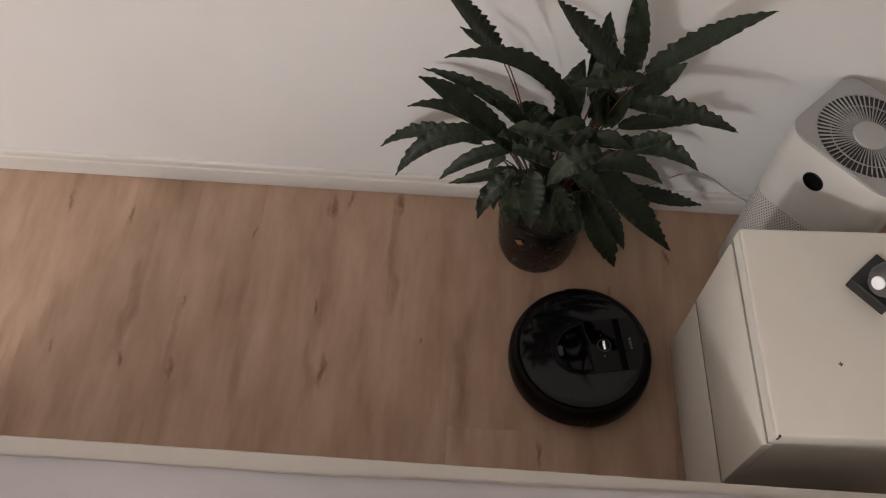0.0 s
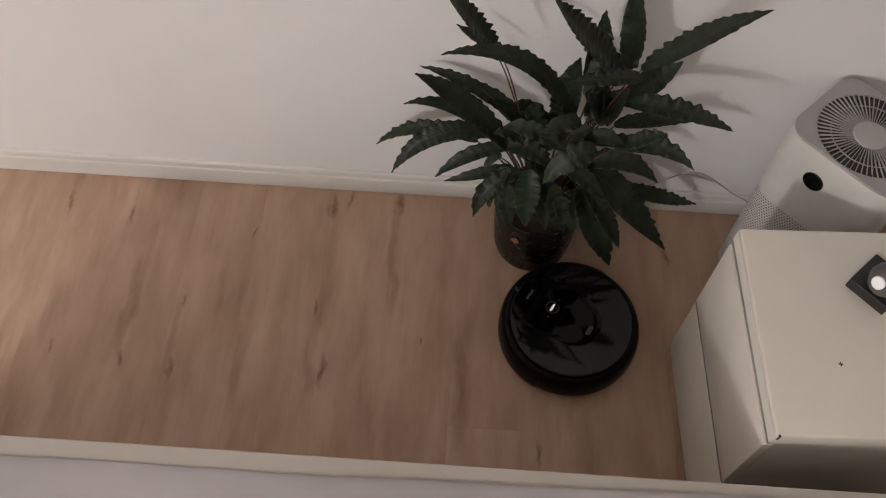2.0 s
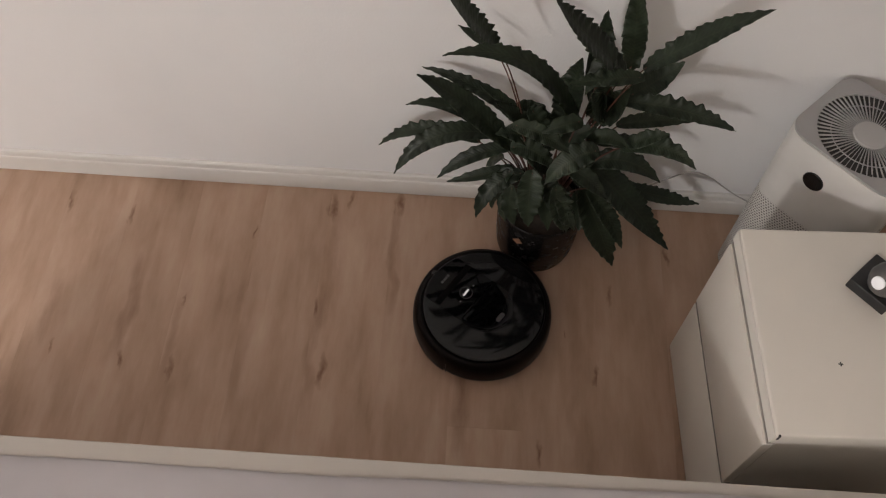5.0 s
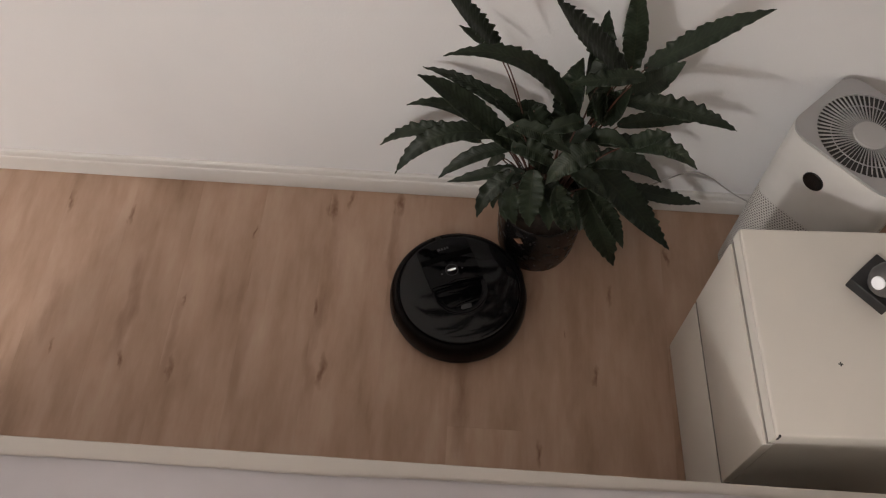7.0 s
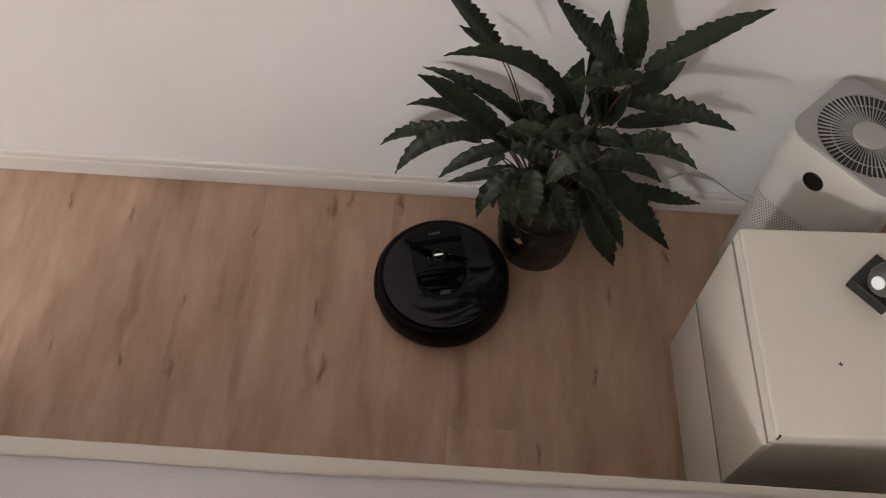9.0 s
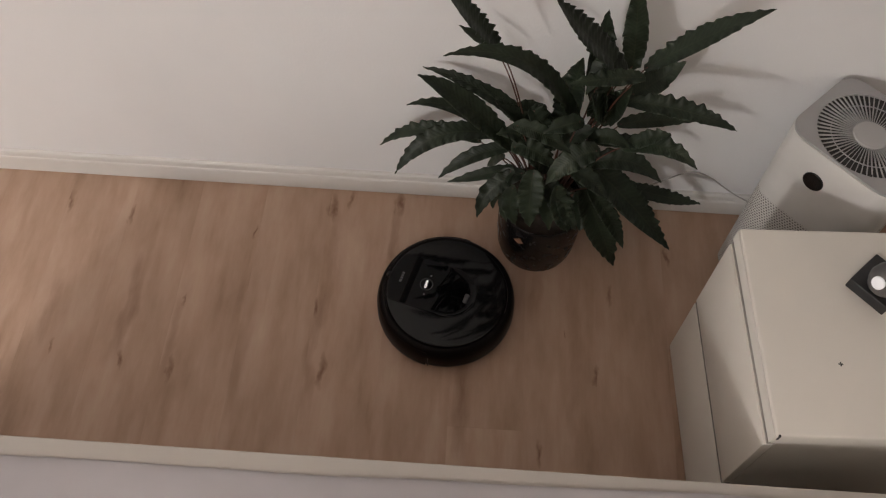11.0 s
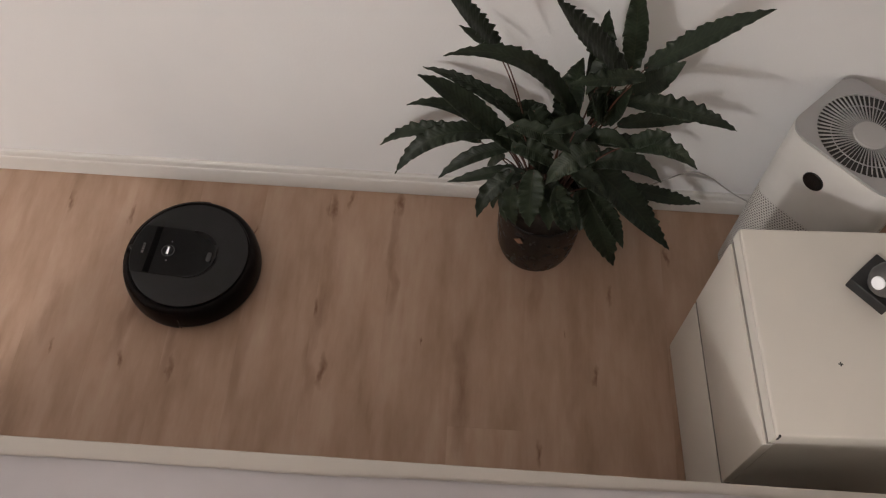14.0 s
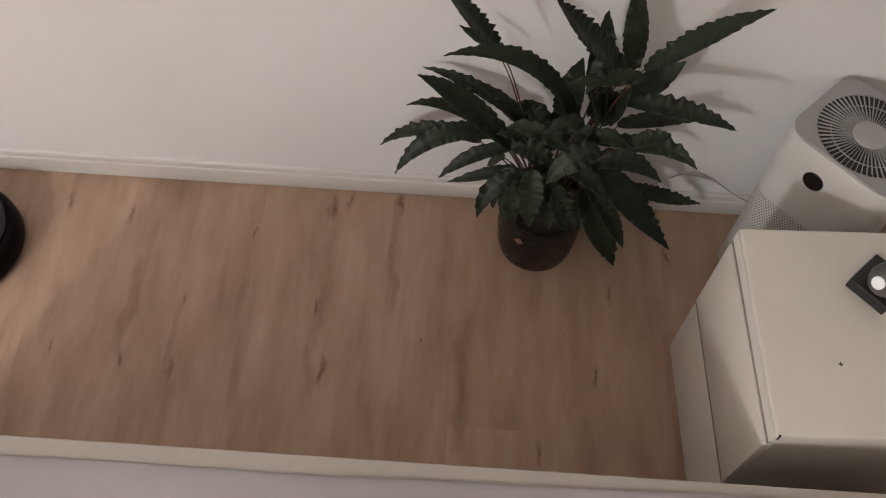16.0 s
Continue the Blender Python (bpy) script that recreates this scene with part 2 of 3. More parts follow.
def lathe(profile, n=64, a0=0.0, a1=360.0, bm=None):
    """A turned body from (radius, height) pairs; closed on itself at 360 degrees."""
    bm = bm or bmesh.new()
    full = abs(a1 - a0) >= 359.9
    cols = []
    for i in range(n if full else n + 1):
        a = radians(a0 + (a1 - a0) * i / n)
        cols.append([bm.verts.new((r * math.cos(a), r * math.sin(a), z)) for r, z in profile])
    for i in range(len(cols) if full else len(cols) - 1):
        p, q = cols[i], cols[(i + 1) % len(cols)]
        for j in range(len(profile) - 1):
            bm.faces.new((p[j], q[j], q[j + 1], p[j + 1]))
    bmesh.ops.remove_doubles(bm, verts=bm.verts, dist=1e-6)
    return bm


def prism(outline, z0, z1, bevel=0.0, bm=None):
    bm = bm or bmesh.new()
    low = [bm.verts.new((x, y, z0)) for x, y in outline]
    high = [bm.verts.new((x, y, z1)) for x, y in outline]
    top = bm.faces.new(high)
    bm.faces.new(low[::-1])
    n = len(outline)
    for i in range(n):
        bm.faces.new((low[i], low[(i + 1) % n], high[(i + 1) % n], high[i]))
    if bevel:
        bmesh.ops.bevel(bm, geom=list(top.edges), offset=bevel, segments=3, profile=0.5, affect="EDGES")
    return bm


def tube(points, radius, n=8, taper=1.0, bm=None):
    bm = bm or bmesh.new()
    pts = [Vector(p) for p in points]
    rings = []
    for i, p in enumerate(pts):
        d = (pts[min(i + 1, len(pts) - 1)] - pts[max(i - 1, 0)]).normalized()
        s = d.orthogonal().normalized()
        u = d.cross(s)
        r = radius * (1 + (taper - 1) * i / (len(pts) - 1))
        rings.append([bm.verts.new(p + r * (math.cos(2 * math.pi * k / n) * s + math.sin(2 * math.pi * k / n) * u)) for k in range(n)])
    for a, b in zip(rings, rings[1:]):
        best = min(range(n), key=lambda k: (a[0].co - b[k].co).length)
        for k in range(n):
            bm.faces.new((a[k], a[(k + 1) % n], b[(k + 1 + best) % n], b[(k + best) % n]))
    bm.faces.new(rings[0][::-1])
    bm.faces.new(rings[-1])
    return bm


def bezier(a, b, c, t):
    return a * (1 - t) ** 2 + b * (2 * t * (1 - t)) + c * t * t


def rounded_square(side, radius, n=8, wide=None):
    h, pts = side / 2 - radius, []
    v = h if wide is None else wide / 2 - radius
    for k, (sx, sy) in enumerate(((1, 1), (-1, 1), (-1, -1), (1, -1))):
        for i in range(n + 1):
            a = radians(90 * k + 90 * i / n)
            pts.append((sx * h + radius * math.cos(a), sy * v + radius * math.sin(a)))
    return pts


def thing(name, label, category, m, group=""):
    ob = new(name)
    ob.matrix_basis = m
    return tagged(ob, label, category, group)


def structure(name, bm, mat, label="", smooth=False):
    return tagged(part(name, bm, mat, None, label, smooth), kind="structure")


# ---- room ----
SLANT = -0.0042          # skews the back wall to fit its floor line in the camera's view


def slanted(bm):
    for v in bm.verts:
        v.co.y += SLANT * v.co.x
    return bm


structure("wall_north", slanted(box(ROOM_L - 0.1, ROOM_R + 0.1, WALL_Y, WALL_Y + 0.1, -0.05, ROOM_H)), WALL, "smooth wall painted white")
# unseen walls and ceiling, placed to close the room and tune bounced light
structure("wall_south", box(ROOM_L - 0.1, ROOM_R + 0.1, ROOM_B - 0.1, ROOM_B, -0.05, ROOM_H), FAR, "plain pale greige wall out of view, toned for bounced light")
structure("wall_west", box(ROOM_L - 0.1, ROOM_L, ROOM_B, WALL_Y, -0.05, ROOM_H), WALL, "plain wall painted white")
structure("wall_east", box(ROOM_R, ROOM_R + 0.1, ROOM_B, WALL_Y, -0.05, ROOM_H), FAR, "plain pale greige wall out of view, toned for bounced light")
structure("ceiling", box(ROOM_L - 0.1, ROOM_R + 0.1, ROOM_B - 0.1, WALL_Y + 0.1, ROOM_H + 0.002, ROOM_H + 0.1), CEIL, "plain white painted ceiling")


def baseboard():
    """Painted skirting: flat face, a small step and a rounded upper lip, swept along the wall."""
    bm = bmesh.new()
    prof = [(0.0, 0.003), (0.014, 0.003), (0.014, 0.055), (0.0125, 0.060), (0.0105, 0.0615), (0.0105, 0.076), (0.009, 0.080), (0.006, 0.0825), (0.0, 0.083)]
    ends = [[bm.verts.new((x, WALL_Y - d, z)) for d, z in prof] for x in (ROOM_L, ROOM_R)]
    n = len(prof)
    for i in range(n):
        bm.faces.new((ends[0][i], ends[0][(i + 1) % n], ends[1][(i + 1) % n], ends[1][i]))
    bm.faces.new(ends[0])
    bm.faces.new(ends[1][::-1])
    return structure("baseboard", slanted(bm), TRIM, "white painted skirting board along the wall")


baseboard()


def unseen_ceiling_lamp(x, y):
    lamp = thing("unseen_ceiling_lamp", "unseen bare bulb ceiling lamp on a short grey rod", "lamp", pose(x, y, ROOM_H), "ceiling lamps")
    part("ceiling_rose", lathe([(0, 0), (0.055, 0), (0.055, -0.02), (0.03, -0.03), (0, -0.03)], 32), PALE, lamp, smooth=True)
    part("rod", lathe([(0, -0.03), (0.006, -0.03), (0.006, -0.22), (0, -0.22)], 12), PALE, lamp)
    part("socket", lathe([(0, -0.21), (0.02, -0.215), (0.022, -0.25), (0.014, -0.27), (0, -0.27)], 24), PALE, lamp, smooth=True)
    return lamp


unseen_ceiling_lamp(-2.7, -2.89)
# unseen fixture made up for the added fill lamp
unseen_ceiling_lamp(-0.6, -0.7)


# ---- bed in front ----
def bed():
    b = thing("bed", "cream white bed with a low flat headboard and white linen", "bed", pose(0, 0, 0))
    part("headboard", box(-1.25, 1.05, 0.3704, 0.4052, 0.0, 0.550, 0.0015), BOARD, b, "cream white painted headboard")
    part("bed_frame", box(-1.2, 1.0, -1.7, 0.3684, 0.12, 0.32, 0.01), BOARD, b, smooth=True)
    for x in (-1.15, 0.95):
        for y in (-1.6, 0.25):
            part("leg", box(x - 0.03, x + 0.03, y - 0.03, y + 0.03, 0.0, 0.118, 0.004), BOARD, b)
    bm = bmesh.new()
    nx, ny = 110, 70
    grid = []
    for j in range(ny + 1):
        row = []
        for i in range(nx + 1):
            x, q = -1.19 + 2.18 * i / nx, 1 - j / ny
            rim = 0.3719 + 0.013 * min(1.0, max(0.0, (x + 0.35) / 0.8)) + 0.003 * noise.noise((x * 5, 0.4, 0.9))
            y = rim - 2.05 * q * q
            roll = min(1.0, (rim - y) / 0.06)
            puff = 0.009 + 0.006 * noise.noise((x * 2.4, 1.7, 0.2))
            z = 0.5512 + 0.002 * min(1.0, max(0.0, (x + 0.35) / 0.8)) + puff * math.sqrt(1 - (1 - roll) ** 2) - 0.17 * max(0.0, min(1.0, (rim - y - 0.10) / 0.35))
            z += 0.007 * min(1.0, roll) * noise.noise((x * 4.0, y * 5.0, 0.3)) + 0.003 * roll * noise.noise((x * 14, y * 16, 2.0))
            row.append(bm.verts.new((x, y, z)))
        grid.append(row)
    for j in range(ny):
        for i in range(nx):
            bm.faces.new((grid[j][i], grid[j][i + 1], grid[j + 1][i + 1], grid[j + 1][i]))
    edge = [e for e in bm.edges if e.is_boundary]
    low = bmesh.ops.extrude_edge_only(bm, edges=edge)["geom"]
    for v in low:
        if isinstance(v, bmesh.types.BMVert):
            v.co.z = 0.322
    part("bedding", bm, LINEN, b, "white bedding pushed up against the headboard", smooth=True)


bed()


# ---- bedside cabinet ----
def cabinet():
    x0, x1, y0, y1 = 0.535, 1.01, 0.492, 0.897
    c = thing("bedside_cabinet", "white foil bedside cabinet with two closed drawers", "cabinet", pose(0.5440, y0, 0, 0, 0, 2.3))
    w, d = y1 - y0, x1 - x0
    part("side_panel", box(0.0240, d, 0.004, 0.020, 0.0, 0.5122), CAB, c)
    part("side_panel", box(0.0240, d, w - 0.020, w - 0.004, 0.0, 0.5122), CAB, c)
    part("back_panel", box(d - 0.006, d, 0.0205, w - 0.0205, 0.0, 0.5122), CAB, c)
    part("bottom_panel", box(0.06, d - 0.0065, 0.0205, w - 0.0205, 0.02, 0.036), CAB, c)
    # dark slab fills the gap behind the fronts in place of its shade
    part("gap_shade", box(0.0195, 0.0235, 0.0055, w - 0.0055, 0.03, 0.505), DARK, c)
    part("top", box(0.006, d + 0.002, -0.002, w + 0.006, 0.5125, 0.552, 0.0045, 4), CAB, c, smooth=True)
    part("edge_band", box(0.004, 0.0055, -0.001, w + 0.003, 0.516, 0.548), EDGE, c)
    for z0, z1 in ((0.012, 0.244), (0.257, 0.502)):
        dr = part("drawer", box(0.0, 0.019, 0.0, w, z0, z1, 0.002), CAB, c, smooth=True)
        # grey strip on each drawer's top edge paints the shade of the gap
        part("reveal_shade", box(0.0022 if z1 < 0.3 else 0.0050, 0.0190, 0.001, w - 0.001, z1 + 0.0002, z1 + 0.0050), DRAWER_SHADE if z1 < 0.3 else TOP_SHADE, dr)
        part("drawer_box", box(0.0240, 0.40, 0.03, w - 0.03, z0 + 0.03, z1 - 0.05), EDGE, dr)
    cross = box(-0.0042, 0.0042, -0.0011, 0.0011, 0.5521, 0.5527)
    box(-0.0011, 0.0011, -0.0042, 0.0042, 0.5521, 0.5529, bm=cross)
    part("cross_mark", cross, DARK, c, "small dark cross mark on the top", m=pose(0.1420, 0.1325, 0))
    part("chip", box(0.0095, 0.0130, -0.0032, 0.0008, 0.536, 0.5527), DARK, c, "dark chip on the corner of the top")


cabinet()


def bedside_gadget():
    g = thing("indoor_camera", "small square charcoal box with a grey ball head and white ring", "camera", pose(0.773, 0.790, 0.5525, 0, 0, 44))
    part("foot", prism(rounded_square(0.082, 0.003, 3), 0.0, 0.026, 0.0015), BOXBLACK, g, "charcoal square base", smooth=True)
    ball = lathe([(0, 0.024), (0.016, 0.0262), (0.026, 0.036), (0.0300, 0.049), (0.0310, 0.057), (0.0285, 0.071), (0.020, 0.084), (0.010, 0.089), (0, 0.090)], 36)
    head = part("ball_head", ball, DOMEGREY, g, smooth=True, m=pose(-0.0165, -0.0047, 0))
    away = Vector((-0.907, 0.193, 0.375)).normalized()
    at = Vector((0, 0, 0.057)) + away * 0.0298
    part("lens_ring", lathe([(0, 0.0035), (0.0110, 0.003), (0.0124, 0.0015), (0.0124, -0.004)], 32), DISC, head, "white round lens ring", smooth=True,
         m=look(at, at - away))


bedside_gadget()


# ---- air purifier ----
def air_purifier():
    a = thing("air_purifier", "white square air purifier with perforated sides and grey fan grille", "air purifier", pose(0.828, 1.146, 0, 0, 0, 45))
    deep, wide, r, h = 0.228, 0.262, 0.044, 0.560
    body = prism(rounded_square(deep, r, 8, wide), 0.012, h - 0.006, 0.006)
    part("body", body, PURE, a, "white perforated plastic housing", smooth=True)
    part("foot", prism(rounded_square(deep - 0.03, r - 0.01, 8, wide - 0.03), 0.0, 0.0118), GREY, a)
    # grey lid with a round opening
    bm = bmesh.new()
    n, outer, ring = 96, [], []
    hx, hy, rr = deep / 2 - 0.002, wide / 2 - 0.002, r - 0.002
    for i in range(n):
        t = 2 * math.pi * i / n
        near, far = 0.05, 0.25
        for _ in range(30):
            mid = (near + far) / 2
            qx, qy = abs(mid * math.cos(t)) - hx + rr, abs(mid * math.sin(t)) - hy + rr
            inside = math.hypot(max(qx, 0), max(qy, 0)) + min(max(qx, qy), 0) - rr < 0
            near, far = (mid, far) if inside else (near, mid)
        outer.append((near * math.cos(t), near * math.sin(t)))
        ring.append((0.1090 * math.cos(t), 0.1090 * math.sin(t)))
    lo, hi = h - 0.0055, h
    vo = [bm.verts.new((x, y, hi)) for x, y in outer]
    vi = [bm.verts.new((x, y, hi)) for x, y in ring]
    vb = [bm.verts.new((x, y, lo)) for x, y in outer]
    vd = [bm.verts.new((x, y, hi - 0.022)) for x, y in ring]
    for i in range(n):
        j = (i + 1) % n
        bm.faces.new((vo[i], vo[j], vi[j], vi[i]))
        bm.faces.new((vb[i], vb[j], vo[j], vo[i]))
        bm.faces.new((vi[i], vi[j], vd[j], vd[i]))
    lid = part("lid", bm, GREY, a, "grey top frame", smooth=True)
    # shallow dark disc stands in for the shaded depth of the fan well
    part("fan_well_shade", lathe([(0, h - 0.0052), (0.1088, h - 0.0052)], 48), DARK, lid)
    for k in range(60):
        if k == 0:
            rib = part("rib", box(0.034, 0.1088, -0.0007, 0.0007, h - 0.0048, h - 0.0005), PALE, lid)
            data = rib.data
        else:
            rib = new("rib", data)
            rib.parent = lid
            rib.matrix_basis = pose(0, 0, 0, 0, 0, 6 * k)
    for rr in (0.080,):
        part("ring", lathe([(rr - 0.0006, h - 0.0050), (rr + 0.0006, h - 0.0050), (rr + 0.0006, h - 0.0028), (rr - 0.0006, h - 0.0028), (rr - 0.0006, h - 0.0050)], 64), PALE, lid)
    part("hub", lathe([(0, h + 0.001), (0.034, h + 0.001), (0.036, h - 0.001), (0.036, h - 0.004)], 48), PALE, lid, "plain grey round hub", smooth=True)
    part("button", lathe([(0, h + 0.0016), (0.0028, h + 0.0014), (0.003, h)], 16), DARK, lid, m=pose(-0.089, -0.06, 0))
    disp = part("display", lathe([(0, 0.0035), (0.022, 0.003), (0.0235, 0.0015), (0.0235, -0.004), (0, -0.004)], 40), BLACKGLASS, a, "round black display", smooth=True,
                m=pose(-deep / 2, 0.0225, 0.475, 0, -90, 0))
    return a


air_purifier()


def power_cord():
    pts = [Vector(p) for p in ((0.40, 1.286, 0.088), (0.455, 1.290, 0.118), (0.513, 1.290, 0.165), (0.55, 1.291, 0.194), (0.585, 1.290, 0.200), (0.622, 1.289, 0.180),
                               (0.658, 1.288, 0.150), (0.70, 1.286, 0.118), (0.74, 1.278, 0.10), (0.775, 1.26, 0.095))]
    out = []
    for i in range(len(pts) - 1):
        a, b = pts[i], pts[i + 1]
        p, q = pts[max(0, i - 1)], pts[min(len(pts) - 1, i + 2)]
        for k in range(5):
            t = k / 5
            out.append(0.5 * (2 * a + (b - p) * t + (2 * p - 5 * a + 4 * b - q) * t * t + (3 * a - p - 3 * b + q) * t ** 3))
    out.append(pts[-1])
    tagged(part("power_cord", tube(out, 0.0019, 8), CORD, None, smooth=True), "thin white power cord looping along the wall", "cable")


power_cord()


# ---- plant ----
CROWN = Vector((0.0, 0.0, 0.182))
TO_EYE = Vector((-0.19, -1.18, 1.5)).normalized()


def leaf(plant, base, mid, tip, width, node_at=None):
    """A long wavy blade along a curve, folded at its midrib, with its stalk."""
    rng = random.Random(round(1000 * (base[0] + 3 * tip[2] + 7 * mid[0])))
    a, m, c = Vector(base), Vector(mid), Vector(tip)
    b = 2 * m - (a + c) / 2
    n, across = 76, (-1.0, -0.84, -0.6, -0.3, 0.0, 0.3, 0.6, 0.84, 1.0)
    length = (m - a).length + (c - m).length
    waves = max(4.0, length / rng.uniform(0.018, 0.026))
    ph1, ph2, lean = rng.uniform(0, 6.3), rng.uniform(0, 6.3), rng.uniform(-0.3, 0.3)
    ruffle = rng.uniform(0.6, 1.3)
    bm = bmesh.new()
    uv = bm.loops.layers.uv.new("blade")
    rows, where = [], {}
    for i in range(n + 1):
        t = i / n
        p = bezier(a, b, c, t)
        d = (bezier(a, b, c, min(1, t + 0.01)) - bezier(a, b, c, max(0, t - 0.01))).normalized()
        up = (TO_EYE * 0.75 + Vector((lean, 0, 0.6)))
        up = (up - d * up.dot(d)).normalized()
        s = d.cross(up)
        w = 0.485 * width * max(0.0, math.sin(math.pi * min(1.0, t) ** 0.80)) ** (0.5 + 0.45 * t) + 0.0006
        row = []
        for k, u in enumerate(across):
            ph = ph1 if u < 0 else ph2
            wob = 0.68 * math.sin(2 * math.pi * waves * t + ph + 0.9 * math.sin(9 * t + ph)) + 0.48 * math.sin(2 * math.pi * waves * 0.57 * t + 2.3 * ph)
            edge = abs(u) ** 2.2
            amp = ruffle * min(w * 0.28, 0.0058) * (0.75 + 0.45 * math.sin(5 * t + ph))
            v = bm.verts.new(p + s * (u * w + (0.0012 * ruffle * wob * edge * (1 if u > 0 else -1))) + up * (abs(u) * w * 0.26 - 0.05 * w + amp * edge * wob + 0.0005 * math.sin(2 * math.pi * (waves * 1.15 * t - 0.9 * abs(u)) + ph) * min(1.0, 3 * abs(u)) * (1 - t)))
            where[v] = (0.5 + 0.5 * u, t)
            row.append(v)
        rows.append(row)
    for i in range(n):
        for k in range(len(across) - 1):
            f = bm.faces.new((rows[i][k], rows[i][k + 1], rows[i + 1][k + 1], rows[i + 1][k]))
            for lp in f.loops:
                lp[uv].uv = where[lp.vert]
    ob = part("leaf", bm, LEAF, plant, smooth=True)
    sol = ob.modifiers.new("thickness", "SOLIDIFY")
    sol.thickness, sol.offset = 0.0007, 0
    foot = CROWN + Vector((0.25 * (a.x - CROWN.x), 0.25 * (a.y - CROWN.y), 0)).normalized() * 0.028
    foot = Vector(node_at) if node_at else foot
    d0 = (b - a).normalized()
    half = (a + foot) / 2
    ctrl = half + Vector((0.12 * (foot.x - a.x), 0.12 * (foot.y - a.y), 0.25 * max(0.05, a.z - foot.z)))
    pts = [bezier(foot, ctrl, a + d0 * 0.01, i / 10) for i in range(11)]
    part("stalk", tube(pts, 0.0024, 6, 0.6), STEM, ob, "red-brown leaf stalk", smooth=True)
    return ob


def potted_plant():
    p = thing("potted_plant", "dark green wavy-leaved houseplant in a dark glazed pot", "plant", pose(0.192, 1.18, 0))
    pot = part("pot", lathe([(0, 0), (0.087, 0), (0.094, 0.005), (0.100, 0.03), (0.1040, 0.08), (0.1060, 0.190), (0.1052, 0.198), (0.1035, 0.2), (0.1010, 0.198), (0.0990, 0.17), (0.0, 0.17)], 64), POT, p,
               "dark charcoal glazed round pot", smooth=True)
    bm = bmesh.new()
    rows = []
    for j in range(9):
        rows.append([bm.verts.new((0.0943 * j / 8 * math.cos(k * math.pi / 16), 0.0943 * j / 8 * math.sin(k * math.pi / 16),
                                   0.180 + 0.006 * noise.noise((j * 0.9, k * 0.7, 1.3)))) for k in range(32)])
    for a, b in zip(rows, rows[1:]):
        for k in range(32):
            bm.faces.new((a[k], a[(k + 1) % 32], b[(k + 1) % 32], b[k]))
    bmesh.ops.remove_doubles(bm, verts=bm.verts, dist=1e-5)
    part("soil", bm, SOIL, pot, smooth=True)
    scrap = bmesh.new()
    pts = [scrap.verts.new(v) for v in ((-0.013, 0, -0.004), (0.001, -0.002, 0.012), (0.013, 0.001, -0.003), (0.002, -0.003, -0.008))]
    scrap.faces.new(pts)
    bit = part("dried_leaf", scrap, DRY, p, "small dried brown leaf tip", m=pose(-0.054, -0.0950, 0.156, -8, 8, -28))
    bit.modifiers.new("thickness", "SOLIDIFY").thickness = 0.0008
    return p


plant = potted_plant()
leaf(plant, (-0.140, 0.000, 0.715), (-0.200, -0.030, 0.821), (-0.265, -0.080, 0.961), 0.047)
leaf(plant, (-0.143, 0.050, 0.666), (-0.183, 0.050, 0.688), (-0.224, 0.040, 0.730), 0.023)
leaf(plant, (0.043, -0.040, 0.514), (-0.080, -0.080, 0.756), (-0.245, -0.130, 0.824), 0.045)
leaf(plant, (-0.061, 0.060, 0.411), (-0.176, 0.080, 0.504), (-0.302, 0.105, 0.535), 0.033)
leaf(plant, (-0.089, -0.050, 0.460), (-0.200, -0.070, 0.624), (-0.294, -0.100, 0.737), 0.055)
leaf(plant, (-0.135, 0.020, 0.417), (-0.231, 0.010, 0.519), (-0.327, -0.010, 0.542), 0.030)
leaf(plant, (-0.161, 0.040, 0.364), (-0.295, 0.060, 0.377), (-0.407, 0.080, 0.277), 0.037)
leaf(plant, (-0.133, -0.040, 0.494), (-0.258, -0.070, 0.517), (-0.347, -0.110, 0.429), 0.046)
leaf(plant, (-0.096, -0.030, 0.441), (-0.182, -0.050, 0.428), (-0.255, -0.070, 0.365), 0.035)
leaf(plant, (-0.079, 0.000, 0.329), (-0.153, -0.020, 0.320), (-0.235, -0.030, 0.296), 0.029)
leaf(plant, (-0.060, -0.060, 0.394), (-0.133, -0.090, 0.364), (-0.161, -0.120, 0.287), 0.043)
leaf(plant, (-0.045, -0.080, 0.434), (-0.048, -0.120, 0.379), (-0.043, -0.150, 0.309), 0.060)
leaf(plant, (-0.015, -0.070, 0.385), (0.023, -0.110, 0.349), (0.067, -0.140, 0.291), 0.054)
leaf(plant, (0.077, -0.040, 0.324), (0.136, -0.065, 0.199), (0.195, -0.095, 0.061), 0.078)
leaf(plant, (0.084, -0.040, 0.403), (0.185, -0.055, 0.300), (0.321, -0.080, 0.130), 0.078)
leaf(plant, (0.171, 0.000, 0.281), (0.283, 0.010, 0.233), (0.389, 0.020, 0.194), 0.040)
leaf(plant, (0.133, -0.050, 0.489), (0.209, -0.080, 0.539), (0.282, -0.120, 0.521), 0.044)
leaf(plant, (0.066, -0.040, 0.509), (0.153, -0.050, 0.512), (0.225, -0.060, 0.553), 0.032)
leaf(plant, (0.079, -0.030, 0.395), (0.160, -0.040, 0.431), (0.248, -0.050, 0.370), 0.051)
leaf(plant, (0.117, -0.030, 0.615), (0.231, -0.060, 0.633), (0.333, -0.100, 0.627), 0.045)
leaf(plant, (0.136, 0.040, 0.454), (0.219, 0.050, 0.467), (0.304, 0.050, 0.468), 0.037)
leaf(plant, (0.137, -0.030, 0.711), (0.216, -0.070, 0.844), (0.287, -0.130, 0.972), 0.047)
leaf(plant, (0.145, 0.040, 0.553), (0.196, 0.050, 0.596), (0.239, 0.050, 0.654), 0.057)
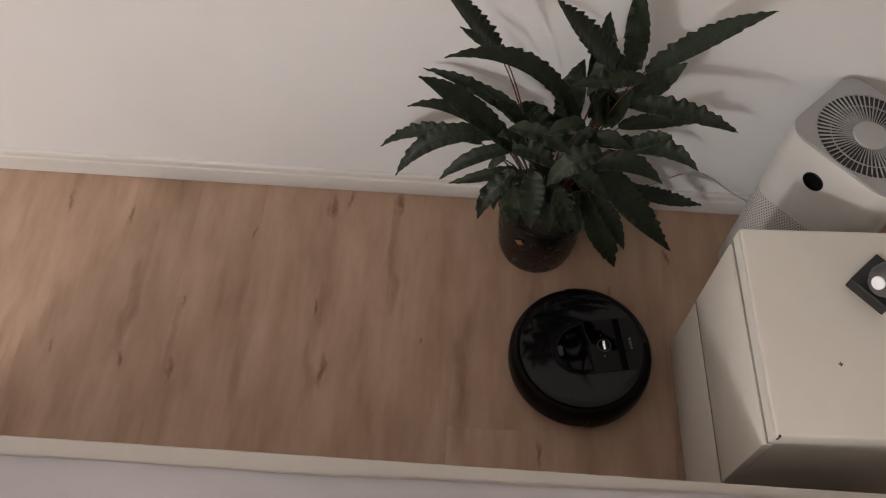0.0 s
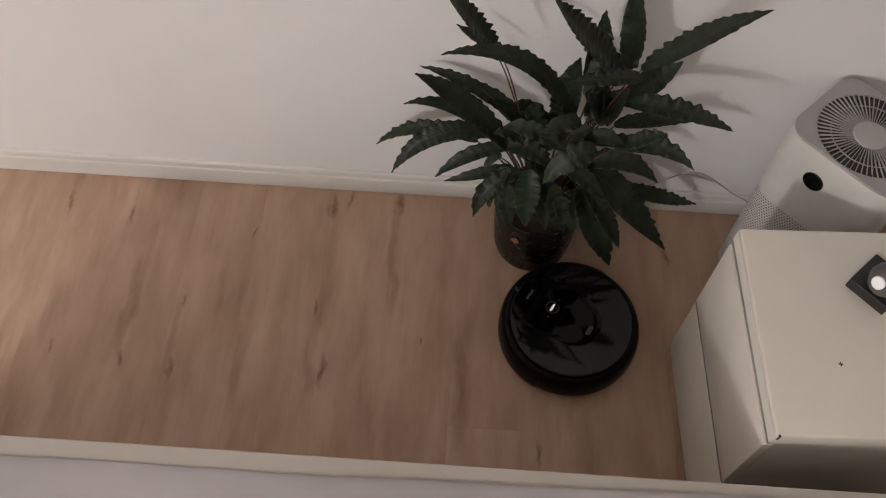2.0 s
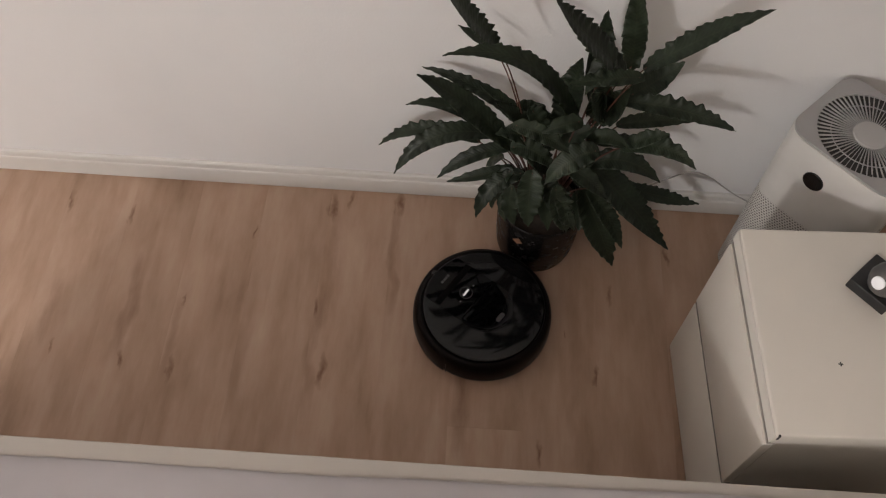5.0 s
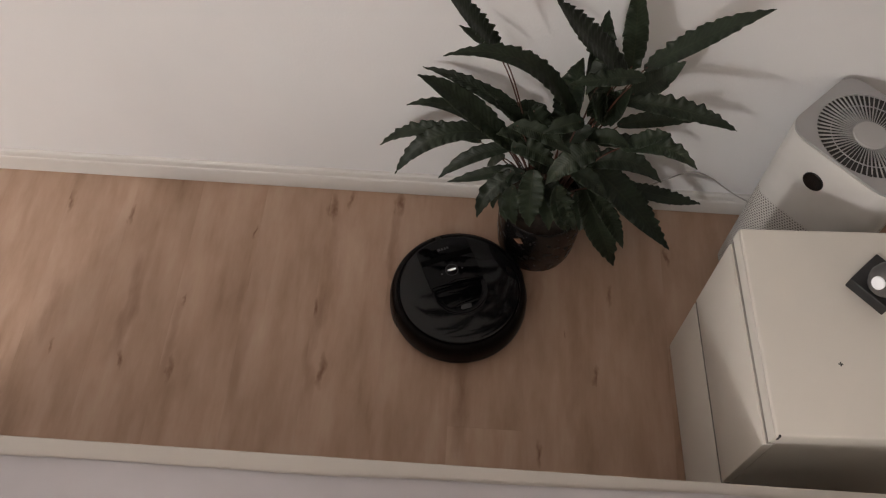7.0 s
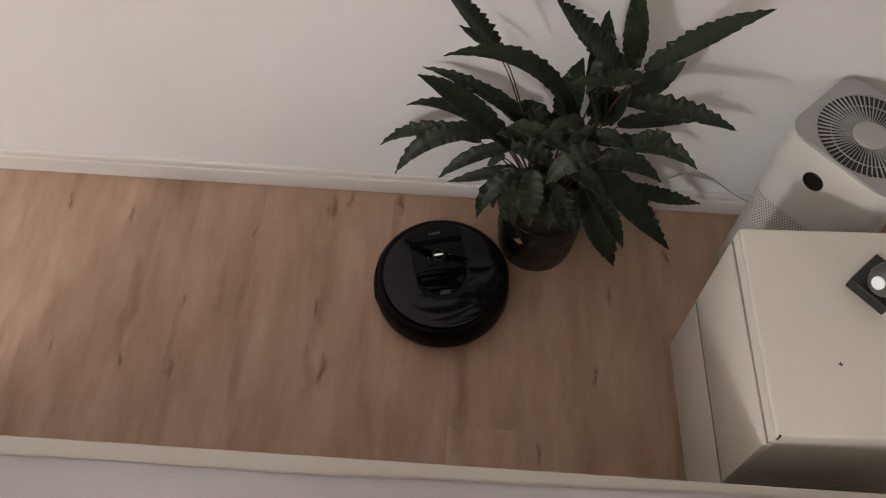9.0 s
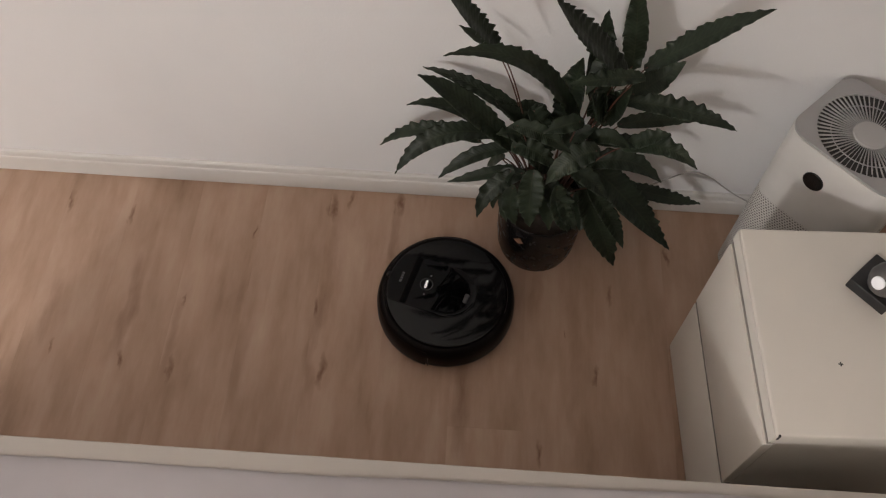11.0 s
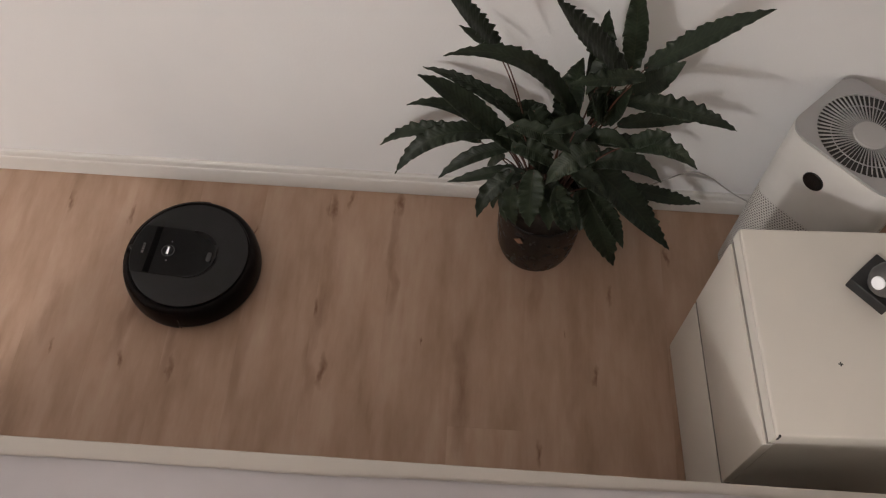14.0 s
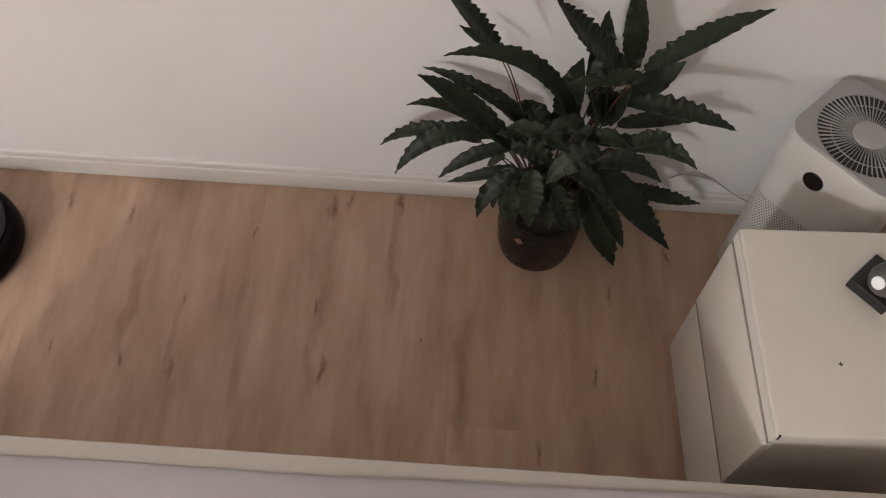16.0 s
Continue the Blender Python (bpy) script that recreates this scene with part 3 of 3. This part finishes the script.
leaf(plant, (0.133, 0.040, 0.631), (0.121, 0.050, 0.739), (0.099, 0.050, 0.864), 0.049)
leaf(plant, (0.105, -0.040, 0.709), (0.016, -0.080, 0.833), (-0.064, -0.120, 0.962), 0.057)
leaf(plant, (0.089, 0.050, 0.599), (0.070, 0.055, 0.691), (0.062, 0.060, 0.772), 0.040)
leaf(plant, (0.133, -0.070, 0.732), (0.059, -0.090, 0.745), (-0.012, -0.110, 0.746), 0.035)
leaf(plant, (0.101, 0.040, 0.484), (0.067, 0.050, 0.571), (0.045, 0.060, 0.663), 0.052)
leaf(plant, (0.009, 0.010, 0.444), (0.018, 0.020, 0.575), (0.027, 0.020, 0.680), 0.063)
leaf(plant, (-0.104, -0.090, 0.594), (-0.045, -0.110, 0.595), (0.018, -0.120, 0.551), 0.039)
leaf(plant, (0.083, -0.090, 0.525), (0.028, -0.110, 0.519), (-0.023, -0.130, 0.448), 0.055)
leaf(plant, (0.061, -0.050, 0.506), (0.100, -0.060, 0.536), (0.147, -0.070, 0.513), 0.036)
leaf(plant, (-0.001, -0.030, 0.370), (-0.048, -0.050, 0.455), (-0.101, -0.060, 0.503), 0.062)
leaf(plant, (-0.001, 0.030, 0.427), (-0.051, 0.040, 0.480), (-0.095, 0.040, 0.505), 0.051)
leaf(plant, (-0.003, -0.060, 0.489), (0.032, -0.060, 0.535), (0.074, -0.050, 0.553), 0.041)
leaf(plant, (-0.086, 0.030, 0.493), (-0.129, 0.040, 0.526), (-0.177, 0.040, 0.565), 0.025)
leaf(plant, (0.009, -0.090, 0.390), (0.032, -0.120, 0.358), (0.050, -0.130, 0.263), 0.041)
leaf(plant, (-0.088, -0.060, 0.347), (-0.100, -0.090, 0.314), (-0.092, -0.110, 0.264), 0.031)
leaf(plant, (0.044, -0.030, 0.374), (0.102, -0.040, 0.327), (0.169, -0.050, 0.314), 0.035)
leaf(plant, (-0.015, -0.050, 0.329), (-0.003, -0.080, 0.293), (0.013, -0.100, 0.220), 0.040)
leaf(plant, (0.069, -0.030, 0.286), (0.086, -0.050, 0.233), (0.091, -0.080, 0.192), 0.041)
leaf(plant, (-0.052, 0.000, 0.430), (-0.078, -0.010, 0.510), (-0.137, -0.020, 0.572), 0.047)

# inner leaves that fill the middle of the plant
leaf(plant, (0.076, -0.100, 0.510), (0.020, -0.115, 0.515), (-0.022, -0.130, 0.452), 0.050)
leaf(plant, (0.084, -0.060, 0.354), (0.151, -0.075, 0.254), (0.204, -0.090, 0.141), 0.046)
leaf(plant, (0.069, -0.030, 0.504), (0.100, -0.045, 0.508), (0.142, -0.060, 0.518), 0.036)
leaf(plant, (0.136, -0.050, 0.489), (0.181, -0.065, 0.546), (0.216, -0.080, 0.581), 0.034)
leaf(plant, (0.079, -0.060, 0.600), (0.056, -0.075, 0.650), (0.037, -0.090, 0.700), 0.060)
leaf(plant, (0.064, -0.030, 0.550), (0.072, -0.045, 0.611), (0.072, -0.060, 0.668), 0.056)
leaf(plant, (-0.023, -0.040, 0.454), (-0.084, -0.055, 0.520), (-0.134, -0.070, 0.535), 0.044)
leaf(plant, (-0.032, -0.050, 0.476), (-0.009, -0.065, 0.540), (0.001, -0.080, 0.596), 0.052)
leaf(plant, (-0.100, -0.070, 0.492), (-0.053, -0.085, 0.508), (0.000, -0.100, 0.462), 0.046)
leaf(plant, (0.037, -0.060, 0.415), (0.077, -0.075, 0.405), (0.132, -0.090, 0.348), 0.046)
leaf(plant, (-0.085, -0.060, 0.401), (-0.120, -0.075, 0.360), (-0.126, -0.090, 0.285), 0.040)
leaf(plant, (0.006, -0.110, 0.418), (0.021, -0.125, 0.352), (0.041, -0.140, 0.284), 0.050)
leaf(plant, (-0.068, 0.030, 0.461), (-0.109, 0.015, 0.510), (-0.140, 0.000, 0.560), 0.034)
leaf(plant, (-0.110, -0.050, 0.430), (-0.127, -0.035, 0.400), (-0.146, -0.020, 0.350), 0.026)
leaf(plant, (0.075, -0.040, 0.752), (0.052, -0.055, 0.732), (0.030, -0.070, 0.674), 0.044)
leaf(plant, (-0.064, 0.000, 0.545), (-0.043, -0.015, 0.525), (-0.010, -0.030, 0.476), 0.044)
leaf(plant, (-0.084, -0.090, 0.385), (-0.088, -0.105, 0.326), (-0.070, -0.120, 0.268), 0.040)
leaf(plant, (0.035, -0.090, 0.618), (-0.003, -0.105, 0.622), (-0.045, -0.120, 0.610), 0.038)
leaf(plant, (0.084, -0.030, 0.543), (0.101, -0.042, 0.616), (0.120, -0.054, 0.683), 0.052)
leaf(plant, (0.066, -0.020, 0.551), (0.068, -0.032, 0.628), (0.068, -0.044, 0.715), 0.050)
# tall upper leaves that rise out of sight and shade the wall
FORK = (0.118, 0.085, 0.660)
leaf(plant, (0.095, 0.080, 0.930), (0.000, 0.025, 1.040), (-0.130, 0.000, 1.080), 0.055, FORK)
leaf(plant, (0.100, 0.080, 0.930), (0.050, 0.030, 1.030), (-0.030, 0.010, 1.130), 0.055, FORK)
leaf(plant, (0.108, 0.085, 0.930), (0.105, 0.045, 1.050), (0.080, 0.030, 1.160), 0.055, FORK)
leaf(plant, (0.115, 0.080, 0.930), (0.160, 0.030, 1.010), (0.230, 0.010, 1.070), 0.055, FORK)
leaf(plant, (0.090, 0.085, 0.920), (-0.020, 0.045, 0.985), (-0.160, 0.030, 0.990), 0.050, FORK)


# ---- robot vacuum ----
def arc(r, a0, a1, n, cx=0.0, cy=0.0):
    return [(cx + r * math.cos(radians(a0 + (a1 - a0) * i / n)), cy + r * math.sin(radians(a0 + (a1 - a0) * i / n))) for i in range(n + 1)]


def robot_vacuum():
    """Front along +x."""
    v = thing("robot_vacuum", "round glossy black robot vacuum cleaner on the wooden floor", "robot vacuum", pose(0.298, 0.839, 0))
    part("body", lathe([(0, 0.008), (0.152, 0.008), (0.163, 0.012), (0.1690, 0.020), (0.1700, 0.028), (0.1692, 0.056), (0.1660, 0.071), (0.1615, 0.080), (0.1565, 0.0848), (0.1525, 0.0862), (0.1505, 0.0855), (0.1498, 0.0810), (0.110, 0.0730), (0, 0.0730)], 96),
         SHELL, v, "black satin side shell", smooth=True)
    part("bumper", lathe([(0.1700, 0.016), (0.1722, 0.019), (0.1732, 0.028), (0.1722, 0.054), (0.1690, 0.070), (0.1655, 0.0775), (0.1648, 0.0768), (0.1700, 0.056), (0.1700, 0.016)], 72, -92, 92), SHELL, v, "black front bumper", smooth=True)
    # control panel outline: straight sides from the front edge, round at the back
    hw, mid = 0.067, Vector((0.03, 0.0))

    def reach(a):
        """Distance from mid to the panel's outline in the direction a."""
        c, q = math.cos(a), math.sin(a)
        far = 1.0
        if abs(q) > 1e-6:
            far = hw / abs(q)
        if mid.x + far * c < -0.006:
            dx = mid.x + 0.006
            far = -dx * c + math.sqrt(max(0.0, hw * hw - dx * dx * q * q))
        if math.hypot(mid.x + far * c, far * q) > 0.1440:
            far = -mid.x * c + math.sqrt(0.1440 ** 2 - (mid.x * q) ** 2)
        return far

    n = 120
    angles = [2 * math.pi * i / n for i in range(n)]
    bm = bmesh.new()
    rings = []
    for f, z in ((0.0, 0.0800), (0.0, 0.0916), (0.5, 0.0914), (0.92, 0.0905), (0.985, 0.0897), (1.0, 0.0882), (1.0, 0.0800)):
        ring = []
        for a in angles:
            inner = reach(a) + 0.0006
            outer = -mid.x * math.cos(a) + math.sqrt(0.1476 ** 2 - (mid.x * math.sin(a)) ** 2)
            d = inner + (outer - inner) * f
            ring.append(bm.verts.new((mid.x + d * math.cos(a), d * math.sin(a), z)))
        rings.append(ring)
    for p, q in zip(rings, rings[1:]):
        for i in range(n):
            bm.faces.new((p[i], p[(i + 1) % n], q[(i + 1) % n], q[i]))
    part("top_plate", bm, GLOSS, v, "glossy black top plate", smooth=True)
    # panel: level in front, sinking to a shallow grip at its round end
    bm = bmesh.new()
    hub = bm.verts.new((mid.x, 0, 0.0928))
    rings = []
    for f in (0.15, 0.3, 0.45, 0.6, 0.72, 0.82, 0.89, 0.94, 0.97, 0.985, 1.0):
        ring = []
        for a in angles:
            d = reach(a) * f
            x, y = mid.x + d * math.cos(a), d * math.sin(a)
            sink = min(1.0, max(0.0, (0.022 - x) / 0.075))
            sink = sink * sink * (3 - 2 * sink)
            wall = min(1.0, max(0.0, (1.0 - f) / 0.10))
            ring.append(bm.verts.new((x, y, 0.0928 - 0.0085 * sink * wall)))
        rings.append(ring)
    low = [bm.verts.new((p.co.x, p.co.y, 0.080)) for p in rings[-1]]
    rings.append(low)
    for i in range(n):
        bm.faces.new((hub, rings[0][i], rings[0][(i + 1) % n]))
    for p, q in zip(rings, rings[1:]):
        for i in range(n):
            bm.faces.new((p[i], p[(i + 1) % n], q[(i + 1) % n], q[i]))
    panel = part("control_panel", bm, PANEL, v, "glossy black control panel sinking to a grip", smooth=True)
    lip = [(x, y, 0.0924) for x, y in arc(hw, 78, 282, 40, -0.006, 0)]
    part("grip_lip", tube(lip, 0.0011, 8), GLOSS, panel, smooth=True)
    part("grip_bar", prism(rounded_square(0.011, 0.004, 4, 0.026), 0.0848, 0.0872, 0.0008), GREY_BAR, panel, "small dark grey bar in the grip", m=pose(-0.050, 0.0, 0), smooth=True)
    part("camera_window", box(0.084, 0.100, -0.066, 0.066, 0.0915, 0.0933, 0.0004), SLOT, panel, "matt black sensor window")
    part("clean_button", lathe([(0, 0.0943), (0.0155, 0.0942), (0.0165, 0.0935), (0.0165, 0.0915)], 40), PANEL, panel, smooth=True, m=pose(0.053, 0, 0))
    part("button_ring", lathe([(0.0146, 0.0944), (0.0164, 0.0944), (0.0166, 0.0938), (0.0146, 0.0938), (0.0146, 0.0944)], 40), RING, panel, m=pose(0.053, 0, 0))
    font = bpy.data.curves.new("lettering", "FONT")
    font.body, font.size, font.align_x, font.align_y, font.extrude, font.offset = "CLEAN", 0.0068, "CENTER", "CENTER", 0.0002, 0.0002
    word = new("lettering", font)
    mesh = bpy.data.meshes.new_from_object(word)
    bpy.data.objects.remove(word)
    mesh.materials.clear()
    mesh.materials.append(LIT)
    letters = new("button_lettering", mesh)
    letters.parent = panel
    letters.matrix_basis = pose(0.053, 0, 0.0948, 0, 0, -90)
    tagged(letters, "lit white lettering on the button")
    for y in (-0.027, 0.027):
        part("button_icon", box(-0.0015, 0.0015, -0.0018, 0.0018, 0.0926, 0.0931), MARK, panel, m=pose(0.050, y, 0))
    for i, (dy, w) in enumerate(((-0.012, 0.005), (-0.005, 0.004), (0.002, 0.005), (0.0105, 0.007))):
        part("print_bar", box(-0.003, 0.003, -w / 2, w / 2, 0.0926, 0.0931), MARK, panel, m=pose(0.117, dy, 0))
    part("sensor_dome", lathe([(0, 0.0965), (0.005, 0.096), (0.0085, 0.0935), (0.010, 0.088), (0.010, 0.080)], 24), GLOSS, v, "small glossy sensor dome", smooth=True, m=pose(0.149, 0, -0.004))
    part("sensor_mount", box(0.146, 0.159, -0.014, 0.014, 0.078, 0.0868, 0.002), SHELL, v, smooth=True)
    for s in (-1, 1):
        part("seam", box(-0.0012, 0.0006, -0.0009, 0.0009, 0.015, 0.060), DARK, v, m=Matrix.Rotation(radians(94 * s), 4, "Z") @ pose(0.1700, 0, 0))
        wh = part("drive_wheel", lathe([(0, -0.009), (0.034, -0.009), (0.036, -0.006), (0.036, 0.006), (0.034, 0.009), (0, 0.009)], 32), SHELL, v, smooth=True, m=pose(0, 0.11 * s, 0.036, 90, 0, 0))
    part("caster", lathe([(0, -0.008), (0.010, -0.008), (0.012, 0), (0.010, 0.008), (0, 0.008)], 20), SHELL, v, smooth=True, m=pose(0.12, 0, 0.012, 90, 0, 0))
    return v


robot = robot_vacuum()


# ---- floor boards ----
structure("floor", box(ROOM_L - 0.1, ROOM_R + 0.1, ROOM_B - 0.1, WALL_Y + 0.1, -0.08, -0.003), GAP, "light oak plank floor with dark knots")


def floor_boards():
    floor = bpy.data.objects["floor"]
    width, length, gap = 0.178, 1.21, 0.0
    data = {}
    rng = random.Random(5)
    x = -0.186 - 23 * width
    while x < ROOM_R:
        y = rng.uniform(0.12, 0.38) - 5 * length
        if abs(x - 0.008) < 0.09:
            y = 0.657 - 5 * length
        elif abs(x + 0.17) < 0.09:
            y = 0.400 - 5 * length
        while y < WALL_Y:
            y0, y1 = max(y, ROOM_B - 0.05), min(y + length, WALL_Y + 0.05)
            if y1 - y0 > 0.05 and x > ROOM_L - width:
                key = round(y1 - y0, 3)
                if key not in data:
                    bm = bmesh.new()
                    w, h, e = width / 2 - gap / 2, key / 2 - gap / 2, 0.00012
                    low = [bm.verts.new((sx * w, sy * h, -0.003)) for sx, sy in ((-1, -1), (1, -1), (1, 1), (-1, 1))]
                    mid = [bm.verts.new((sx * w, sy * h, -0.0004)) for sx, sy in ((-1, -1), (1, -1), (1, 1), (-1, 1))]
                    top = [bm.verts.new((sx * (w - e), sy * (h - e), 0.0)) for sx, sy in ((-1, -1), (1, -1), (1, 1), (-1, 1))]
                    bm.faces.new(top)
                    for lo, hi in ((low, mid), (mid, top)):
                        for i in range(4):
                            bm.faces.new((lo[i], lo[(i + 1) % 4], hi[(i + 1) % 4], hi[i]))
                    me = bpy.data.meshes.new("plank")
                    bm.to_mesh(me)
                    bm.free()
                    me.materials.append(FLOOR)
                    data[key] = me
                ob = new("plank", data[key])
                ob.parent = floor
                ob.matrix_basis = pose(x + width / 2, (y0 + y1) / 2, 0)
            y += length
        x += width


floor_boards()


# ---- what moves ----
def motions():
    walk(robot, [
        (0.0, pose(0.2980, 0.8389, 0, 0, 0, 9.5)),
        (0.3, pose(0.2978, 0.8390, 0, 0, 0, 43)),
        (0.5, pose(0.2974, 0.8412, 0, 0, 0, 66)),
        (1.0, pose(0.2855, 0.8756, 0, 0, 0, 97)),
        (1.5, pose(0.2735, 0.9159, 0, 0, 0, 116)),
        (2.0, pose(0.2745, 0.9125, 0, 0, 0, 150)),
        (2.5, pose(0.2562, 0.9127, 0, 0, 0, 176)),
        (3.0, pose(0.2467, 0.9115, 0, 0, 0, 175)),
        (3.5, pose(0.2390, 0.9003, 0, 0, 0, 182)),
        (4.0, pose(0.1516, 0.9022, 0, 0, 0, 175)),
        (4.2, pose(0.1250, 0.9080, 0, 0, 0, 171)),
        (5.2, pose(0.0500, 0.9420, 0, 0, 0, 140)),
        (6.3, pose(0.0114, 0.9633, 0, 0, 0, 117)),
        (6.5, pose(0.0196, 0.9478, 0, 0, 0, 117)),
        (7.0, pose(0.0000, 0.9780, 0, 0, 0, 114)),
        (7.5, pose(0.0045, 0.9684, 0, 0, 0, 133)),
        (8.0, pose(-0.0444, 1.0272, 0, 0, 0, 120)),
        (8.5, pose(-0.0587, 1.0562, 0, 0, 0, 105)),
        (9.0, pose(-0.0444, 1.0158, 0, 0, 0, 104)),
        (9.2, pose(-0.0443, 1.0154, 0, 0, 0, 104)),
        (10.2, pose(-0.0370, 0.9900, 0, 0, 0, 136)),
        (11.3, pose(-0.0281, 0.9638, 0, 0, 0, 170)),
        (11.5, pose(-0.0270, 0.9638, 0, 0, 0, 172)),
        (12.0, pose(-0.0630, 0.9647, 0, 0, 0, 173)),
        (12.3, pose(-0.1501, 0.9768, 0, 0, 0, 175)),
        (12.5, pose(-0.2102, 0.9825, 0, 0, 0, 175)),
        (13.0, pose(-0.3700, 0.9987, 0, 0, 0, 175)),
        (13.5, pose(-0.5260, 1.0142, 0, 0, 0, 176)),
        (14.0, pose(-0.6813, 1.0275, 0, 0, 0, 176)),
        (14.5, pose(-0.8390, 1.0361, 0, 0, 0, 178)),
        (15.0, pose(-0.9910, 1.0410, 0, 0, 0, 178)),
        (15.5, pose(-1.1482, 1.0455, 0, 0, 0, 178)),
        (16.0, pose(-1.3100, 1.0490, 0, 0, 0, 178))])
    px, py = 0.192, 1.18
    walk(plant, [
        (0.0, pose(px + 0.002, py - 0.004, 0)),
        (1.1, pose(px + 0.002, py - 0.004, 0)),
        (1.5, pose(px - 0.0115, py + 0.003, 0, 0.4, 0.85, 0)),
        (1.8, pose(px - 0.0110, py + 0.001, 0, 0, 0.5, 0)),
        (2.5, pose(px - 0.0090, py, 0, 0, 0.4, 0)),
        (3.0, pose(px - 0.0050, py, 0, 0, 0.25, 0)),
        (4.2, pose(px - 0.0040, py, 0, 0, 0.2, 0)),
        (6.3, pose(px - 0.001, py - 0.001, 0)),
        (7.2, pose(px, py, 0)),
        (16.0, pose(px, py, 0))])


motions()
